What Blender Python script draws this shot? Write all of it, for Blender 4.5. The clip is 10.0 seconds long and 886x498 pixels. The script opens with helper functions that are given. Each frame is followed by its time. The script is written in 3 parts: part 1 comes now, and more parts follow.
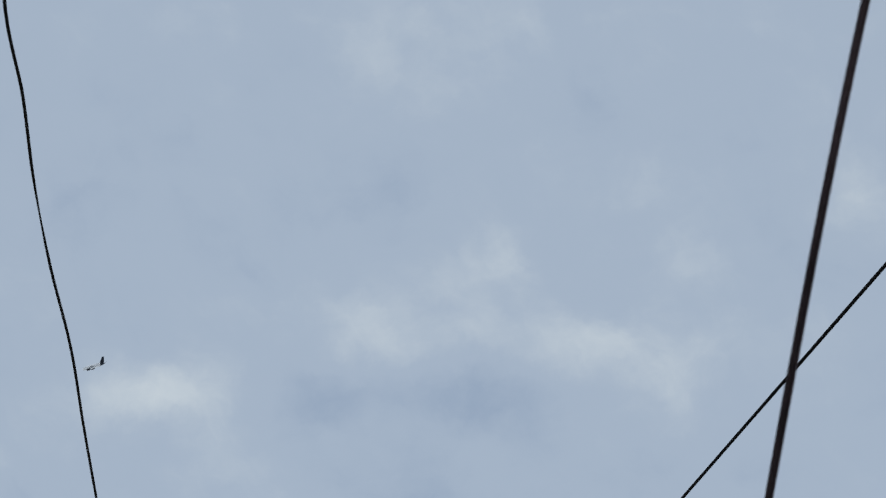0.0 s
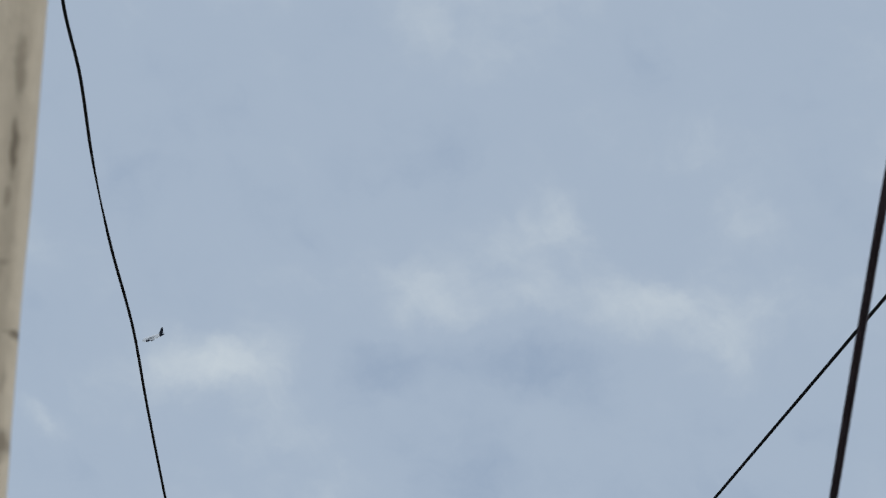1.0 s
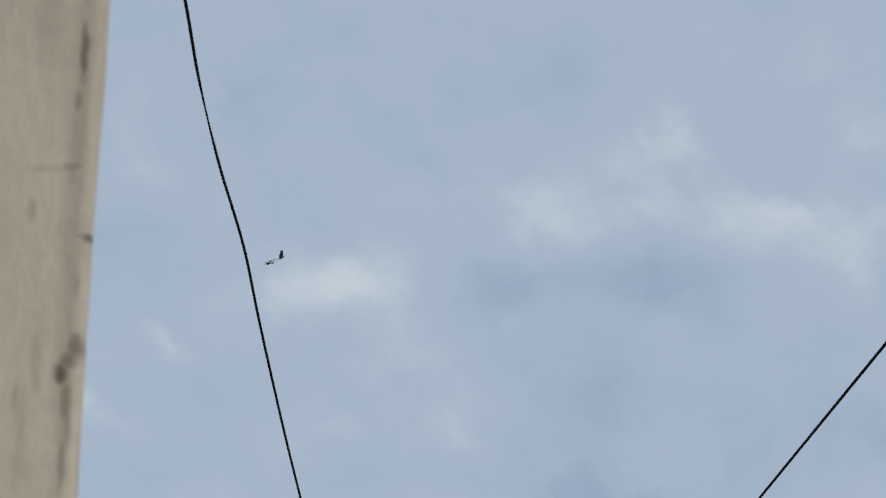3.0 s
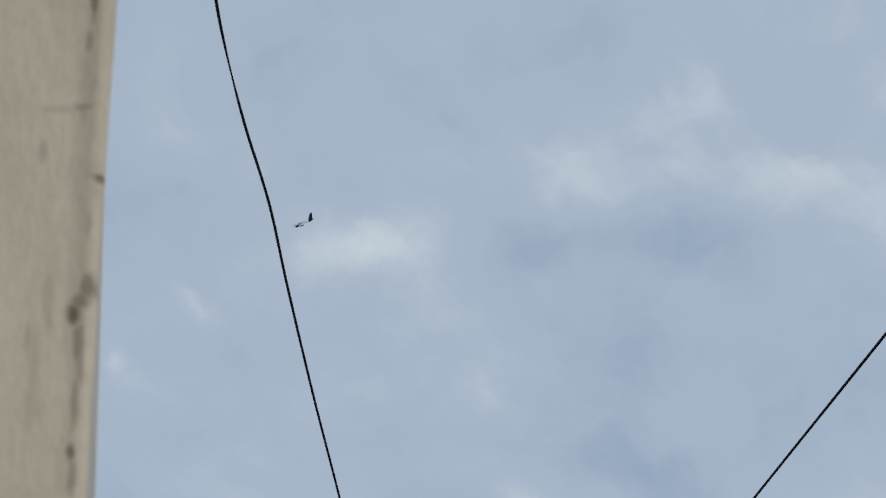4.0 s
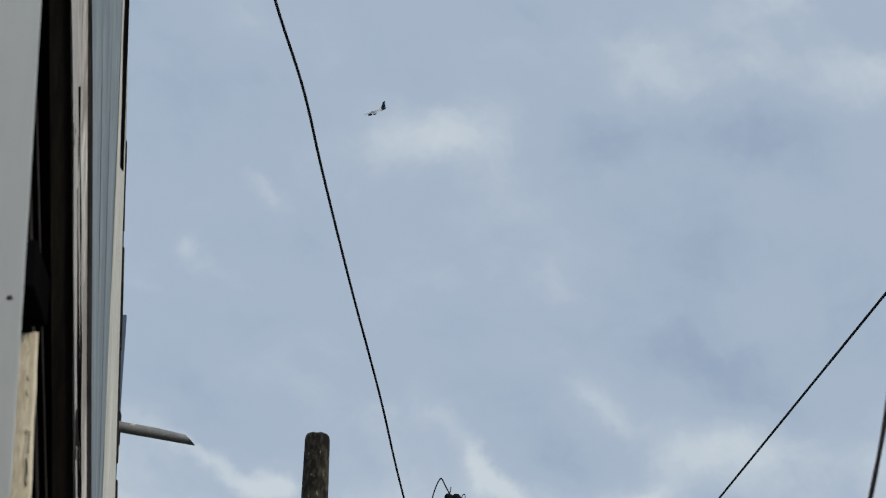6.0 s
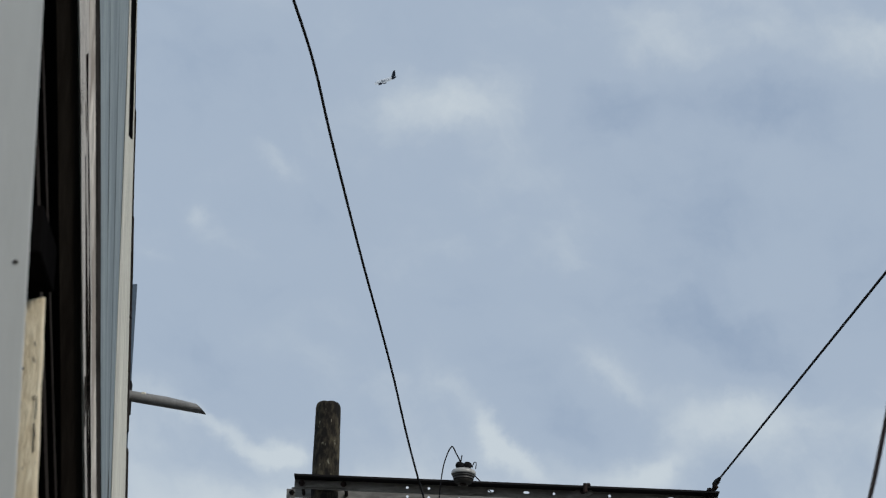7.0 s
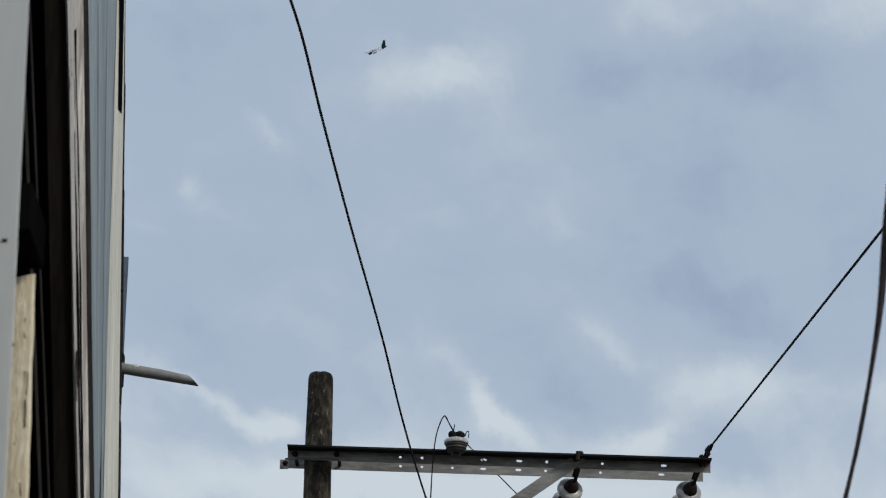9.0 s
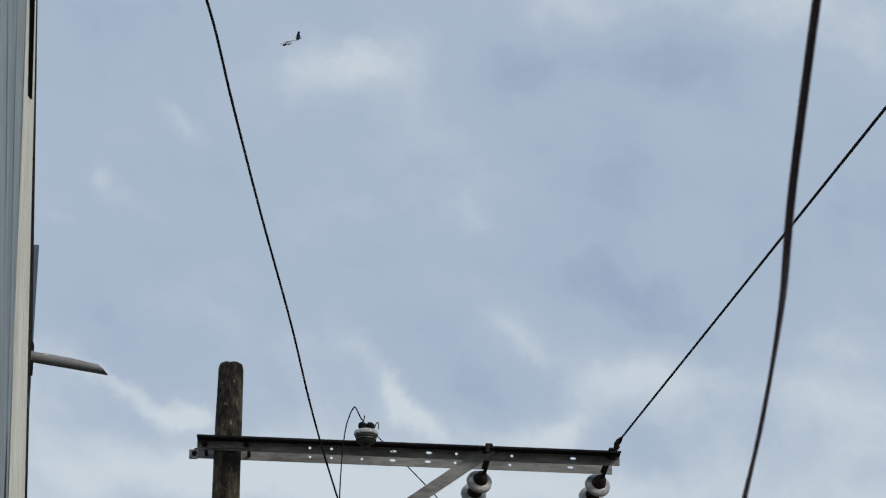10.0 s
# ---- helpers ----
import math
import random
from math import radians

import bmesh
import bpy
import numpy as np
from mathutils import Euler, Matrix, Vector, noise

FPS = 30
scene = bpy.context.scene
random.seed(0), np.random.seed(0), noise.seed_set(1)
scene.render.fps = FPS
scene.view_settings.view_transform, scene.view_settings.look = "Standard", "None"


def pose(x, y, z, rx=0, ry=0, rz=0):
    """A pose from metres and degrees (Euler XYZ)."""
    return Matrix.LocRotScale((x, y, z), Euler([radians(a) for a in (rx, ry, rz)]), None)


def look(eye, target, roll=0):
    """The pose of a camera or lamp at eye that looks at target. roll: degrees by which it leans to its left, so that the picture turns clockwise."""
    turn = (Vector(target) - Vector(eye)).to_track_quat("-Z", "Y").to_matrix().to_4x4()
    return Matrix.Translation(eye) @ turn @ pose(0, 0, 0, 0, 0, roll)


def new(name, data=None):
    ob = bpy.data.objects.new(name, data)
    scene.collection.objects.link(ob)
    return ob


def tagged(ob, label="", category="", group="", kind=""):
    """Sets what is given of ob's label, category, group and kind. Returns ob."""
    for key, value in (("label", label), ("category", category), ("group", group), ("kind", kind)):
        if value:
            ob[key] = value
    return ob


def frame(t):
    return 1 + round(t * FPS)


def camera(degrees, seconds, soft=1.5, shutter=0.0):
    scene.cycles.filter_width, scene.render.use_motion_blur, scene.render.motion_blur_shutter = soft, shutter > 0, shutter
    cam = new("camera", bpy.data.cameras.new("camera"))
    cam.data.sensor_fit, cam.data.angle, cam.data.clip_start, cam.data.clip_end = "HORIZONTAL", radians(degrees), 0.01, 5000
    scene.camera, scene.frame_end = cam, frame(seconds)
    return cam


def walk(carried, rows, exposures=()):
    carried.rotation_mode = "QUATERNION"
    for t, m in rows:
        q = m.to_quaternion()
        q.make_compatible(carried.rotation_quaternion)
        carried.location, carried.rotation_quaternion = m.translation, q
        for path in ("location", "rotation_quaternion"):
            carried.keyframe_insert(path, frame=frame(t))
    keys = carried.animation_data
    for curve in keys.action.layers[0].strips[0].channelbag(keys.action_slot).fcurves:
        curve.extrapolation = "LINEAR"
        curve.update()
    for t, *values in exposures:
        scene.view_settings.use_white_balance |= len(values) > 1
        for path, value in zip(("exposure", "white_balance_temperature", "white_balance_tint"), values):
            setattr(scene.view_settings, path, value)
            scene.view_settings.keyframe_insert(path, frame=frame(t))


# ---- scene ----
def aim(x, y, z, yaw, pitch, roll):
    a, b = radians(yaw), radians(pitch)
    way = Vector((-math.sin(a) * math.cos(b), math.cos(a) * math.cos(b), math.sin(b)))
    return look((x, y, z), Vector((x, y, z)) + way, roll)


cam = camera(16.00, 10.0, soft=1.2)
cam.data.dof.use_dof = True
cam.data.dof.focus_distance = 22.0
cam.data.dof.aperture_fstop = 44.0
walk(cam, [
    (0.0, aim(-0.135, -0.003, 1.607, -5.54, 25.55, 1.08)),
    (0.5, aim(-0.094, -0.009, 1.596, -4.79, 25.26, 1.81)),
    (1.0, aim(-0.142, -0.015, 1.619, -4.41, 24.91, 0.51)),
    (1.5, aim(-0.123, -0.023, 1.619, -3.61, 24.47, 0.58)),
    (2.0, aim(-0.128, -0.016, 1.613, -2.97, 24.12, 0.41)),
    (2.2, aim(-0.131, -0.007, 1.613, -2.75, 23.99, 0.35)),
    (3.3, aim(-0.114, -0.003, 1.612, -1.88, 23.23, 0.30)),
    (3.5, aim(-0.112, 0.000, 1.605, -1.78, 23.12, 0.17)),
    (4.0, aim(-0.111, 0.004, 1.604, -1.49, 22.71, 0.17)),
    (4.2, aim(-0.103, 0.006, 1.599, -1.34, 22.51, 0.32)),
    (4.3, aim(-0.082, 0.010, 1.612, -1.24, 22.32, 0.84)),
    (4.4, aim(-0.060, 0.007, 1.641, -1.13, 22.12, 1.05)),
    (4.5, aim(-0.049, -0.006, 1.640, -1.06, 22.07, 1.50)),
    (4.6, aim(-0.036, -0.025, 1.627, -1.02, 22.08, 1.62)),
    (4.7, aim(-0.021, -0.026, 1.620, -0.95, 21.98, 1.76)),
    (4.8, aim(-0.008, -0.020, 1.617, -0.88, 21.84, 1.80)),
    (5.0, aim(-0.007, 0.018, 1.624, -0.765, 21.579, 1.77)),
    (5.5, aim(-0.023, 0.054, 1.624, -0.428, 21.126, 1.67)),
    (6.0, aim(-0.016, 0.029, 1.613, -0.128, 20.698, 1.72)),
    (6.2, aim(-0.009, -0.005, 1.600, -0.05, 20.57, 1.76)),
    (7.3, aim(-0.013, 0.040, 1.612, 0.06, 19.96, 1.48)),
    (7.5, aim(-0.012, 0.031, 1.609, 0.036, 19.852, 1.43)),
    (8.0, aim(-0.007, -0.002, 1.595, 0.050, 19.710, 1.41)),
    (8.5, aim(-0.002, -0.041, 1.585, 0.100, 19.612, 1.22)),
    (9.0, aim(-0.007, 0.005, 1.604, -0.108, 19.570, 0.98)),
    (9.5, aim(-0.010, 0.015, 1.605, -0.733, 19.545, 0.94)),
    (10.0, aim(-0.000, 0.007, 1.598, -1.793, 19.462, 0.96)),
], exposures=[(0.0, -0.02), (3.0, 0.0), (7.5, -0.02), (10.0, 0.04)])

# ---------------------------------------------------------------- sky
SUN_EL, SUN_AZ = 38.0, 135.0
world = bpy.data.worlds.new("overcast_sky")
scene.world = world
world.use_nodes = True
wt = world.node_tree
wt.nodes.clear()


def wnode(kind, **values):
    nd = wt.nodes.new(kind)
    for key, value in values.items():
        setattr(nd, key, value)
    return nd


def wmath(op, a, b=None, clamp=False):
    nd = wnode("ShaderNodeMath", operation=op, use_clamp=clamp)
    for i, v in enumerate((a, b)):
        if v is None:
            continue
        if isinstance(v, (int, float)):
            nd.inputs[i].default_value = v
        else:
            wt.links.new(v, nd.inputs[i])
    return nd.outputs[0]


def wvec(op, a, b, scale=None):
    nd = wnode("ShaderNodeVectorMath", operation=op)
    for i, v in enumerate((a, b)):
        if isinstance(v, (tuple, list)):
            nd.inputs[i].default_value = v
        elif v is not None:
            wt.links.new(v, nd.inputs[i])
    if scale is not None:
        nd.inputs["Scale"].default_value = scale
    return nd.outputs[1] if op in ("LENGTH", "DOT_PRODUCT", "DISTANCE") else nd.outputs[0]


coord = wnode("ShaderNodeTexCoord").outputs["Generated"]


def wnoise(vec, scale, detail, rough, out="Fac", stretch=None):
    if stretch:
        vec = wvec("MULTIPLY", vec, stretch)
    nd = wnode("ShaderNodeTexNoise")
    nd.inputs["Scale"].default_value = scale
    nd.inputs["Detail"].default_value = detail
    nd.inputs["Roughness"].default_value = rough
    wt.links.new(vec, nd.inputs["Vector"])
    return nd.outputs[out]


# slightly ragged cloud edges: the direction is warped before the puffs are laid out
ragged = wvec("SUBTRACT", wnoise(coord, 20.0, 6.0, 0.6, "Color"), (0.5, 0.5, 0.5))
warped = wvec("ADD", coord, wvec("SCALE", ragged, None, 0.034))


def puff(bearing, height, wide, tall, tilt, amount):
    """A soft patch of thinner (bright) or thicker (dark) cloud round a direction of the sky."""
    p, q = radians(bearing), radians(height)
    w = Vector((math.sin(p) * math.cos(q), math.cos(p) * math.cos(q), math.sin(q)))
    wide, tall = radians(wide), radians(tall)
    right = w.cross(Vector((0, 0, 1))).normalized()
    up = right.cross(w)
    c, s = math.cos(radians(tilt)), math.sin(radians(tilt))
    e1, e2 = (right * c + up * s) / wide, (up * c - right * s) / tall
    off = wvec("SUBTRACT", warped, tuple(w))
    a = wvec("DOT_PRODUCT", off, tuple(e1))
    b = wvec("DOT_PRODUCT", off, tuple(e2))
    r2 = wmath("ADD", wmath("MULTIPLY", a, a), wmath("MULTIPLY", b, b))
    return wmath("MULTIPLY", wmath("POWER", 2.718, wmath("MULTIPLY", r2, -0.8)), amount * 0.76)


# bearing, height, half width, half height and tilt in degrees, and how much thinner the cloud is
LOW_THIN = [
    (-2.47, 18.87, 0.82, 0.27, -8, 0.14),
    (-1.55, 17.52, 0.92, 0.41, -15, 0.14),
    (0.44, 17.32, 0.82, 0.23, -38, 0.16),
    (1.26, 16.7, 0.45, 0.25, -38, 0.55),
    (1.75, 16.27, 0.47, 0.16, -50, 0.35),
    (-4.18, 16.74, 0.87, 0.15, -22, 0.36),
    (-3.25, 16.38, 0.31, 0.25, -10, 0.55),
    (-5.6, 17.34, 0.62, 0.29, -10, 0.16),
    (3.92, 16.19, 0.49, 0.23, 22, 0.52),
    (5.55, 17.15, 1.23, 0.35, 8, 0.34),
    (2.96, 17.85, 0.68, 0.23, -25, 0.24),
    (9.6, 17.63, 1.13, 0.62, 5, 0.18),
    (8.83, 16.53, 1.34, 0.37, 0, 0.12),
    (-0.51, 15.24, 3.08, 0.35, 0, 0.85),
    (-3.9, 15.43, 1.23, 0.41, 0, 0.15),
]
MIDDLE_THIN = [
    (-0.1, 22.74, 0.87, 0.56, -5, 0.5),
    (1.59, 21.81, 1.75, 1.23, 0, 0.14),
    (9.56, 23.54, 1.95, 0.72, -5, 0.34),
    (5.8, 23.82, 2.36, 0.37, 0, 0.16),
    (-3.25, 21.6, 0.62, 0.15, -25, 0.26),
    (-4.67, 20.73, 0.21, 0.25, -20, 0.22),
    (-4.31, 20.44, 0.64, 0.25, -40, 0.26),
    (-5.55, 19.84, 0.72, 0.18, -12, 0.14),
    (2.45, 20.08, 0.51, 0.35, -45, 0.24),
    (-0.01, 19.87, 1.54, 0.82, 0, 0.1),
    (6.86, 25.52, 0.87, 0.51, -5, 0.26),
    (4.21, 24.43, 1.75, 0.74, -4, 0.18),
    (1.44, 26.31, 0.43, 0.31, 0, 0.12),
    (9.96, 27.02, 1.44, 0.51, 0, 0.12),
    (-3.21, 21.4, 0.41, 0.23, -30, 0.1),
    (6.26, 21.7, 0.37, 0.41, 0, 0.1),
]
HIGH_THIN = [
    (14.03, 26.38, 0.82, 0.62, 0, 0.2),
    (10.71, 25.1, 0.47, 0.41, 0, 0.1),
    (-2.43, 29.29, 2.57, 0.72, 0, 0.14),
    (4.69, 29.9, 3.08, 0.51, 0, 0.1),
    (13.48, 29.35, 2.05, 0.82, 0, 0.14),
    (10.54, 22.29, 1.13, 0.37, 0, 0.12),
    (9.37, 26.7, 1.23, 0.41, 0, 0.08),
]
LOW_THICK = [
    (4.68, 21.12, 1.13, 0.82, 0, -0.16),
    (6.39, 21.82, 1.23, 0.82, 0, -0.16),
    (4.8, 18.86, 1.95, 0.53, -8, -0.28),
    (2.87, 16.9, 1.13, 0.47, -22, -0.34),
    (0.04, 18.18, 1.34, 0.33, -5, -0.14),
    (-3.46, 19.18, 1.13, 0.27, -10, -0.12),
    (3.07, 22.8, 0.92, 0.62, 0, -0.14),
    (-4.65, 22.96, 1.13, 0.92, 0, -0.1),
    (6.19, 18.04, 1.13, 0.29, -8, -0.18),
    (-4.79, 18.04, 1.23, 0.23, -5, -0.12),
    (5.75, 15.84, 0.82, 0.37, 0, -0.24),
    (9.14, 20.09, 1.34, 0.72, 0, -0.12),
    (-2.23, 20.82, 0.62, 0.82, 0, -0.08),
]
HIGH_THICK = [
    (0.71, 25.23, 1.54, 0.62, 0, -0.12),
    (4.36, 26.7, 1.64, 0.62, 0, -0.08),
    (-1.5, 26.98, 1.54, 0.62, 0, -0.06),
    (6.41, 22.87, 1.75, 0.47, -8, -0.12),
    (2.97, 26.06, 1.44, 0.72, 0, -0.14),
    (-2.23, 25.63, 0.92, 1.34, 0, -0.1),
    (5.66, 22.89, 2.67, 0.51, -3, -0.14),
    (13.57, 23.75, 0.82, 1.13, 0, -0.16),
    (8, 27.84, 1.54, 0.62, 0, -0.06),
    (8.68, 24.76, 0.62, 0.45, 0, -0.08),
]
# streaks of cloud that fall away to the right
across, along = Vector((0.79, 0.0, 0.61)), Vector((0.62, -0.30, -0.72))
slant = wnode("ShaderNodeCombineXYZ")
for i, v in enumerate((tuple(across * 2.3), tuple(along * 0.9), (0.0, 1.0, 0.4))):
    wt.links.new(wvec("DOT_PRODUCT", warped, v), slant.inputs[i])
cover = wmath("ADD", wmath("MULTIPLY", wmath("SUBTRACT", wnoise(coord, 9.0, 4.0, 0.5, stretch=(1.0, 1.0, 2.0)), 0.5), 0.28), 0.44)
cover = wmath("ADD", cover, wmath("MULTIPLY", wmath("SUBTRACT", wnoise(slant.outputs[0], 17.0, 5.0, 0.55), 0.5), 0.42))
fine = wmath("MULTIPLY", wmath("SUBTRACT", wnoise(warped, 34.0, 5.0, 0.55, stretch=(1.0, 1.0, 1.5)), 0.5), 0.48)
cover = wmath("ADD", cover, fine)
# the deck thins towards the horizon
low = wnode("ShaderNodeMapRange", interpolation_type="SMOOTHSTEP")
low.inputs[1].default_value, low.inputs[2].default_value, low.inputs[3].default_value, low.inputs[4].default_value = 0.25, 0.32, 0.34, 0.0
sep = wnode("ShaderNodeSeparateXYZ")
wt.links.new(coord, sep.inputs[0])
wt.links.new(sep.outputs[2], low.inputs[0])
cover = wmath("ADD", cover, low.outputs[0])
patches = 0.0
for p in LOW_THIN + MIDDLE_THIN + HIGH_THIN + LOW_THICK + HIGH_THICK:
    patches = wmath("ADD", patches, puff(*p))
# the patches are broken up by smaller billows
billow = wmath("ADD", wmath("MULTIPLY", wnoise(warped, 30.0, 6.0, 0.6, stretch=(1.0, 1.0, 1.6)), 1.5), 0.25)
cover = wmath("ADD", cover, wmath("MULTIPLY", patches, billow))
ramp = wnode("ShaderNodeValToRGB")
ramp.color_ramp.interpolation = "EASE"
ramp.color_ramp.elements[0].position, ramp.color_ramp.elements[0].color = 0.0, (0.305, 0.392, 0.525, 1)
ramp.color_ramp.elements[1].position, ramp.color_ramp.elements[1].color = 1.0, (0.610, 0.680, 0.730, 1)
mid = ramp.color_ramp.elements.new(0.45)
mid.color = (0.405, 0.490, 0.605, 1)
wt.links.new(cover, ramp.inputs[0])
sky = wnode("ShaderNodeTexSky", sky_type="NISHITA", sun_disc=False, sun_elevation=radians(SUN_EL), sun_rotation=radians(SUN_AZ))
thin = wvec("SCALE", sky.outputs[0], None, 0.08)
blend = wnode("ShaderNodeMix", data_type="RGBA")
blend.inputs[0].default_value = 0.90
wt.links.new(thin, blend.inputs[6])
wt.links.new(ramp.outputs[0], blend.inputs[7])
back = wnode("ShaderNodeBackground")
back.inputs[1].default_value = 1.0
wt.links.new(blend.outputs[2], back.inputs[0])
wt.links.new(back.outputs[0], wnode("ShaderNodeOutputWorld").inputs[0])

lamp = bpy.data.lights.new("sun", "SUN")
lamp.energy, lamp.angle, lamp.color = 1.5, radians(14), (1.0, 0.95, 0.88)
sun = new("sun", lamp)
az = radians(SUN_AZ)
sun.matrix_world = look((math.sin(az) * 40 * math.cos(radians(SUN_EL)), math.cos(az) * 40 * math.cos(radians(SUN_EL)), 40 * math.sin(radians(SUN_EL))), (0, 0, 0))


# ---------------------------------------------------------------- materials
def surface(name, base, dark, rough=0.8, metal=0.0, grain=60.0, blotch=4.0, bump=0.2, streak=(1, 1, 1), amount=0.5, flecks=None):
    m = bpy.data.materials.new(name)
    m.use_nodes = True
    t = m.node_tree
    b = t.nodes["Principled BSDF"]
    tc = t.nodes.new("ShaderNodeTexCoord")
    mp = t.nodes.new("ShaderNodeMapping")
    mp.inputs["Scale"].default_value = streak
    t.links.new(tc.outputs["Object"], mp.inputs[0])

    def tex(scale, detail, r=0.6):
        nd = t.nodes.new("ShaderNodeTexNoise")
        nd.inputs["Scale"].default_value, nd.inputs["Detail"].default_value, nd.inputs["Roughness"].default_value = scale, detail, r
        t.links.new(mp.outputs[0], nd.inputs["Vector"])
        return nd.outputs["Fac"]

    big, small = tex(blotch, 6), tex(grain, 5)
    add = t.nodes.new("ShaderNodeMath")
    add.operation = "MULTIPLY_ADD"
    t.links.new(small, add.inputs[0])
    add.inputs[1].default_value = 0.6
    t.links.new(big, add.inputs[2])
    r = t.nodes.new("ShaderNodeMapRange")
    r.inputs[1].default_value, r.inputs[2].default_value = 0.62, 1.02
    r.inputs[3].default_value, r.inputs[4].default_value = 0.5 - amount, 0.5 + amount
    t.links.new(add.outputs[0], r.inputs[0])
    mix = t.nodes.new("ShaderNodeMix")
    mix.data_type = "RGBA"
    mix.inputs[6].default_value, mix.inputs[7].default_value = (*dark, 1), (*base, 1)
    t.links.new(r.outputs[0], mix.inputs[0])
    out = mix.outputs[2]
    if flecks:
        f = t.nodes.new("ShaderNodeMapRange")
        f.inputs[1].default_value, f.inputs[2].default_value = flecks[1], flecks[1] + 0.06
        t.links.new(tex(flecks[2], 3), f.inputs[0])
        mf = t.nodes.new("ShaderNodeMix")
        mf.data_type = "RGBA"
        mf.inputs[7].default_value = (*flecks[0], 1)
        t.links.new(f.outputs[0], mf.inputs[0])
        t.links.new(out, mf.inputs[6])
        out = mf.outputs[2]
    t.links.new(out, b.inputs["Base Color"])
    b.inputs["Roughness"].default_value, b.inputs["Metallic"].default_value = rough, metal
    b.inputs["Specular IOR Level"].default_value = 0.5 if rough < 0.6 else 0.25
    if bump:
        bp = t.nodes.new("ShaderNodeBump")
        bp.inputs["Strength"].default_value, bp.inputs["Distance"].default_value = bump, 0.01
        t.links.new(add.outputs[0], bp.inputs["Height"])
        t.links.new(bp.outputs[0], b.inputs["Normal"])
    return m


PLASTER = surface("aged_plaster", (0.60, 0.545, 0.44), (0.50, 0.45, 0.36), 0.9, 0, 160, 14, 0.2, (1, 1, 0.35), 0.5)


def smudged(m, marks, tint):
    """Stains with shapes of their own, and painted shading: (x, z, half width, half height, strength) on an upright
    face.
    """
    t = m.node_tree
    b = t.nodes["Principled BSDF"]
    old = b.inputs["Base Color"].links[0].from_socket
    tc = t.nodes.new("ShaderNodeTexCoord")
    nz = t.nodes.new("ShaderNodeTexNoise")
    nz.inputs["Scale"].default_value, nz.inputs["Detail"].default_value = 90.0, 5.0
    t.links.new(tc.outputs["Object"], nz.inputs["Vector"])
    total = None
    for x, z, w, h, k in marks:
        off = t.nodes.new("ShaderNodeVectorMath")
        off.operation = "MULTIPLY_ADD"
        t.links.new(tc.outputs["Object"], off.inputs[0])
        off.inputs[1].default_value = (1 / w, 0, 1 / h)
        off.inputs[2].default_value = (-x / w, 0, -z / h)
        jit = t.nodes.new("ShaderNodeVectorMath")
        jit.operation = "MULTIPLY_ADD"
        t.links.new(nz.outputs["Color"], jit.inputs[0])
        jit.inputs[1].default_value, jit.inputs[2].default_value = (1.3, 0, 1.3), (-0.65, 0, -0.65)
        add = t.nodes.new("ShaderNodeVectorMath")
        t.links.new(off.outputs[0], add.inputs[0])
        t.links.new(jit.outputs[0], add.inputs[1])
        ln = t.nodes.new("ShaderNodeVectorMath")
        ln.operation = "LENGTH"
        t.links.new(add.outputs[0], ln.inputs[0])
        mr = t.nodes.new("ShaderNodeMapRange")
        mr.interpolation_type = "SMOOTHSTEP"
        mr.inputs[1].default_value, mr.inputs[2].default_value, mr.inputs[3].default_value, mr.inputs[4].default_value = 0.2, 1.25, k, 0.0
        t.links.new(ln.outputs["Value"], mr.inputs[0])
        if total is None:
            total = mr.outputs[0]
        else:
            mx = t.nodes.new("ShaderNodeMath")
            mx.operation = "MAXIMUM"
            t.links.new(total, mx.inputs[0])
            t.links.new(mr.outputs[0], mx.inputs[1])
            total = mx.outputs[0]
    mix = t.nodes.new("ShaderNodeMix")
    mix.data_type = "RGBA"
    mix.inputs[7].default_value = (*tint, 1)
    t.links.new(total, mix.inputs[0])
    t.links.new(old, mix.inputs[6])
    t.links.new(mix.outputs[2], b.inputs["Base Color"])
    return m


STAINED_SHADED = smudged(surface("stained_shaded_plaster", (0.66, 0.590, 0.475), (0.53, 0.470, 0.375), 0.9, 0, 160, 14, 0.2, (1, 1, 0.35), 0.5), [
    (-0.2475, 2.322, 0.0030, 0.024, 0.80), (-0.2490, 2.296, 0.003, 0.009, 0.55), (-0.2480, 2.275, 0.006, 0.03, 0.30),
    (-0.2500, 2.261, 0.007, 0.004, 0.50), (-0.2500, 2.256, 0.0025, 0.009, 0.35), (-0.2620, 2.2595, 0.010, 0.003, 0.22), (-0.2412, 2.224, 0.0040, 0.0035, 0.80), (-0.2450, 2.2245, 0.0050, 0.0020, 0.40),
    (-0.2450, 2.200, 0.0025, 0.012, 0.40), (-0.2440, 2.166, 0.0050, 0.011, 0.70), (-0.2470, 2.159, 0.0060, 0.0065, 0.70), (-0.2500, 2.153, 0.0050, 0.0070, 0.92),
    (-0.2470, 2.138, 0.0040, 0.022, 0.60), (-0.2455, 2.125, 0.0025, 0.014, 0.50), (-0.2475, 2.106, 0.0030, 0.024, 0.50), (-0.2480, 2.083, 0.0030, 0.006, 0.80), (-0.2470, 2.070, 0.0030, 0.016, 0.50),
    (-0.2620, 2.16, 0.004, 0.025, 0.20), (-0.2690, 2.237, 0.003, 0.008, 0.28), (-0.2710, 2.140, 0.002, 0.010, 0.25), (-0.2660, 2.345, 0.008, 0.04, 0.16),
    # the last, tall mark is no stain: it paints broad shading along the edge
    (-0.2470, 2.370, 0.004, 0.025, 0.50), (-0.2680, 2.12, 0.004, 0.03, 0.16), (-0.2480, 2.21, 0.007, 0.22, 0.22)], (0.13, 0.105, 0.075))
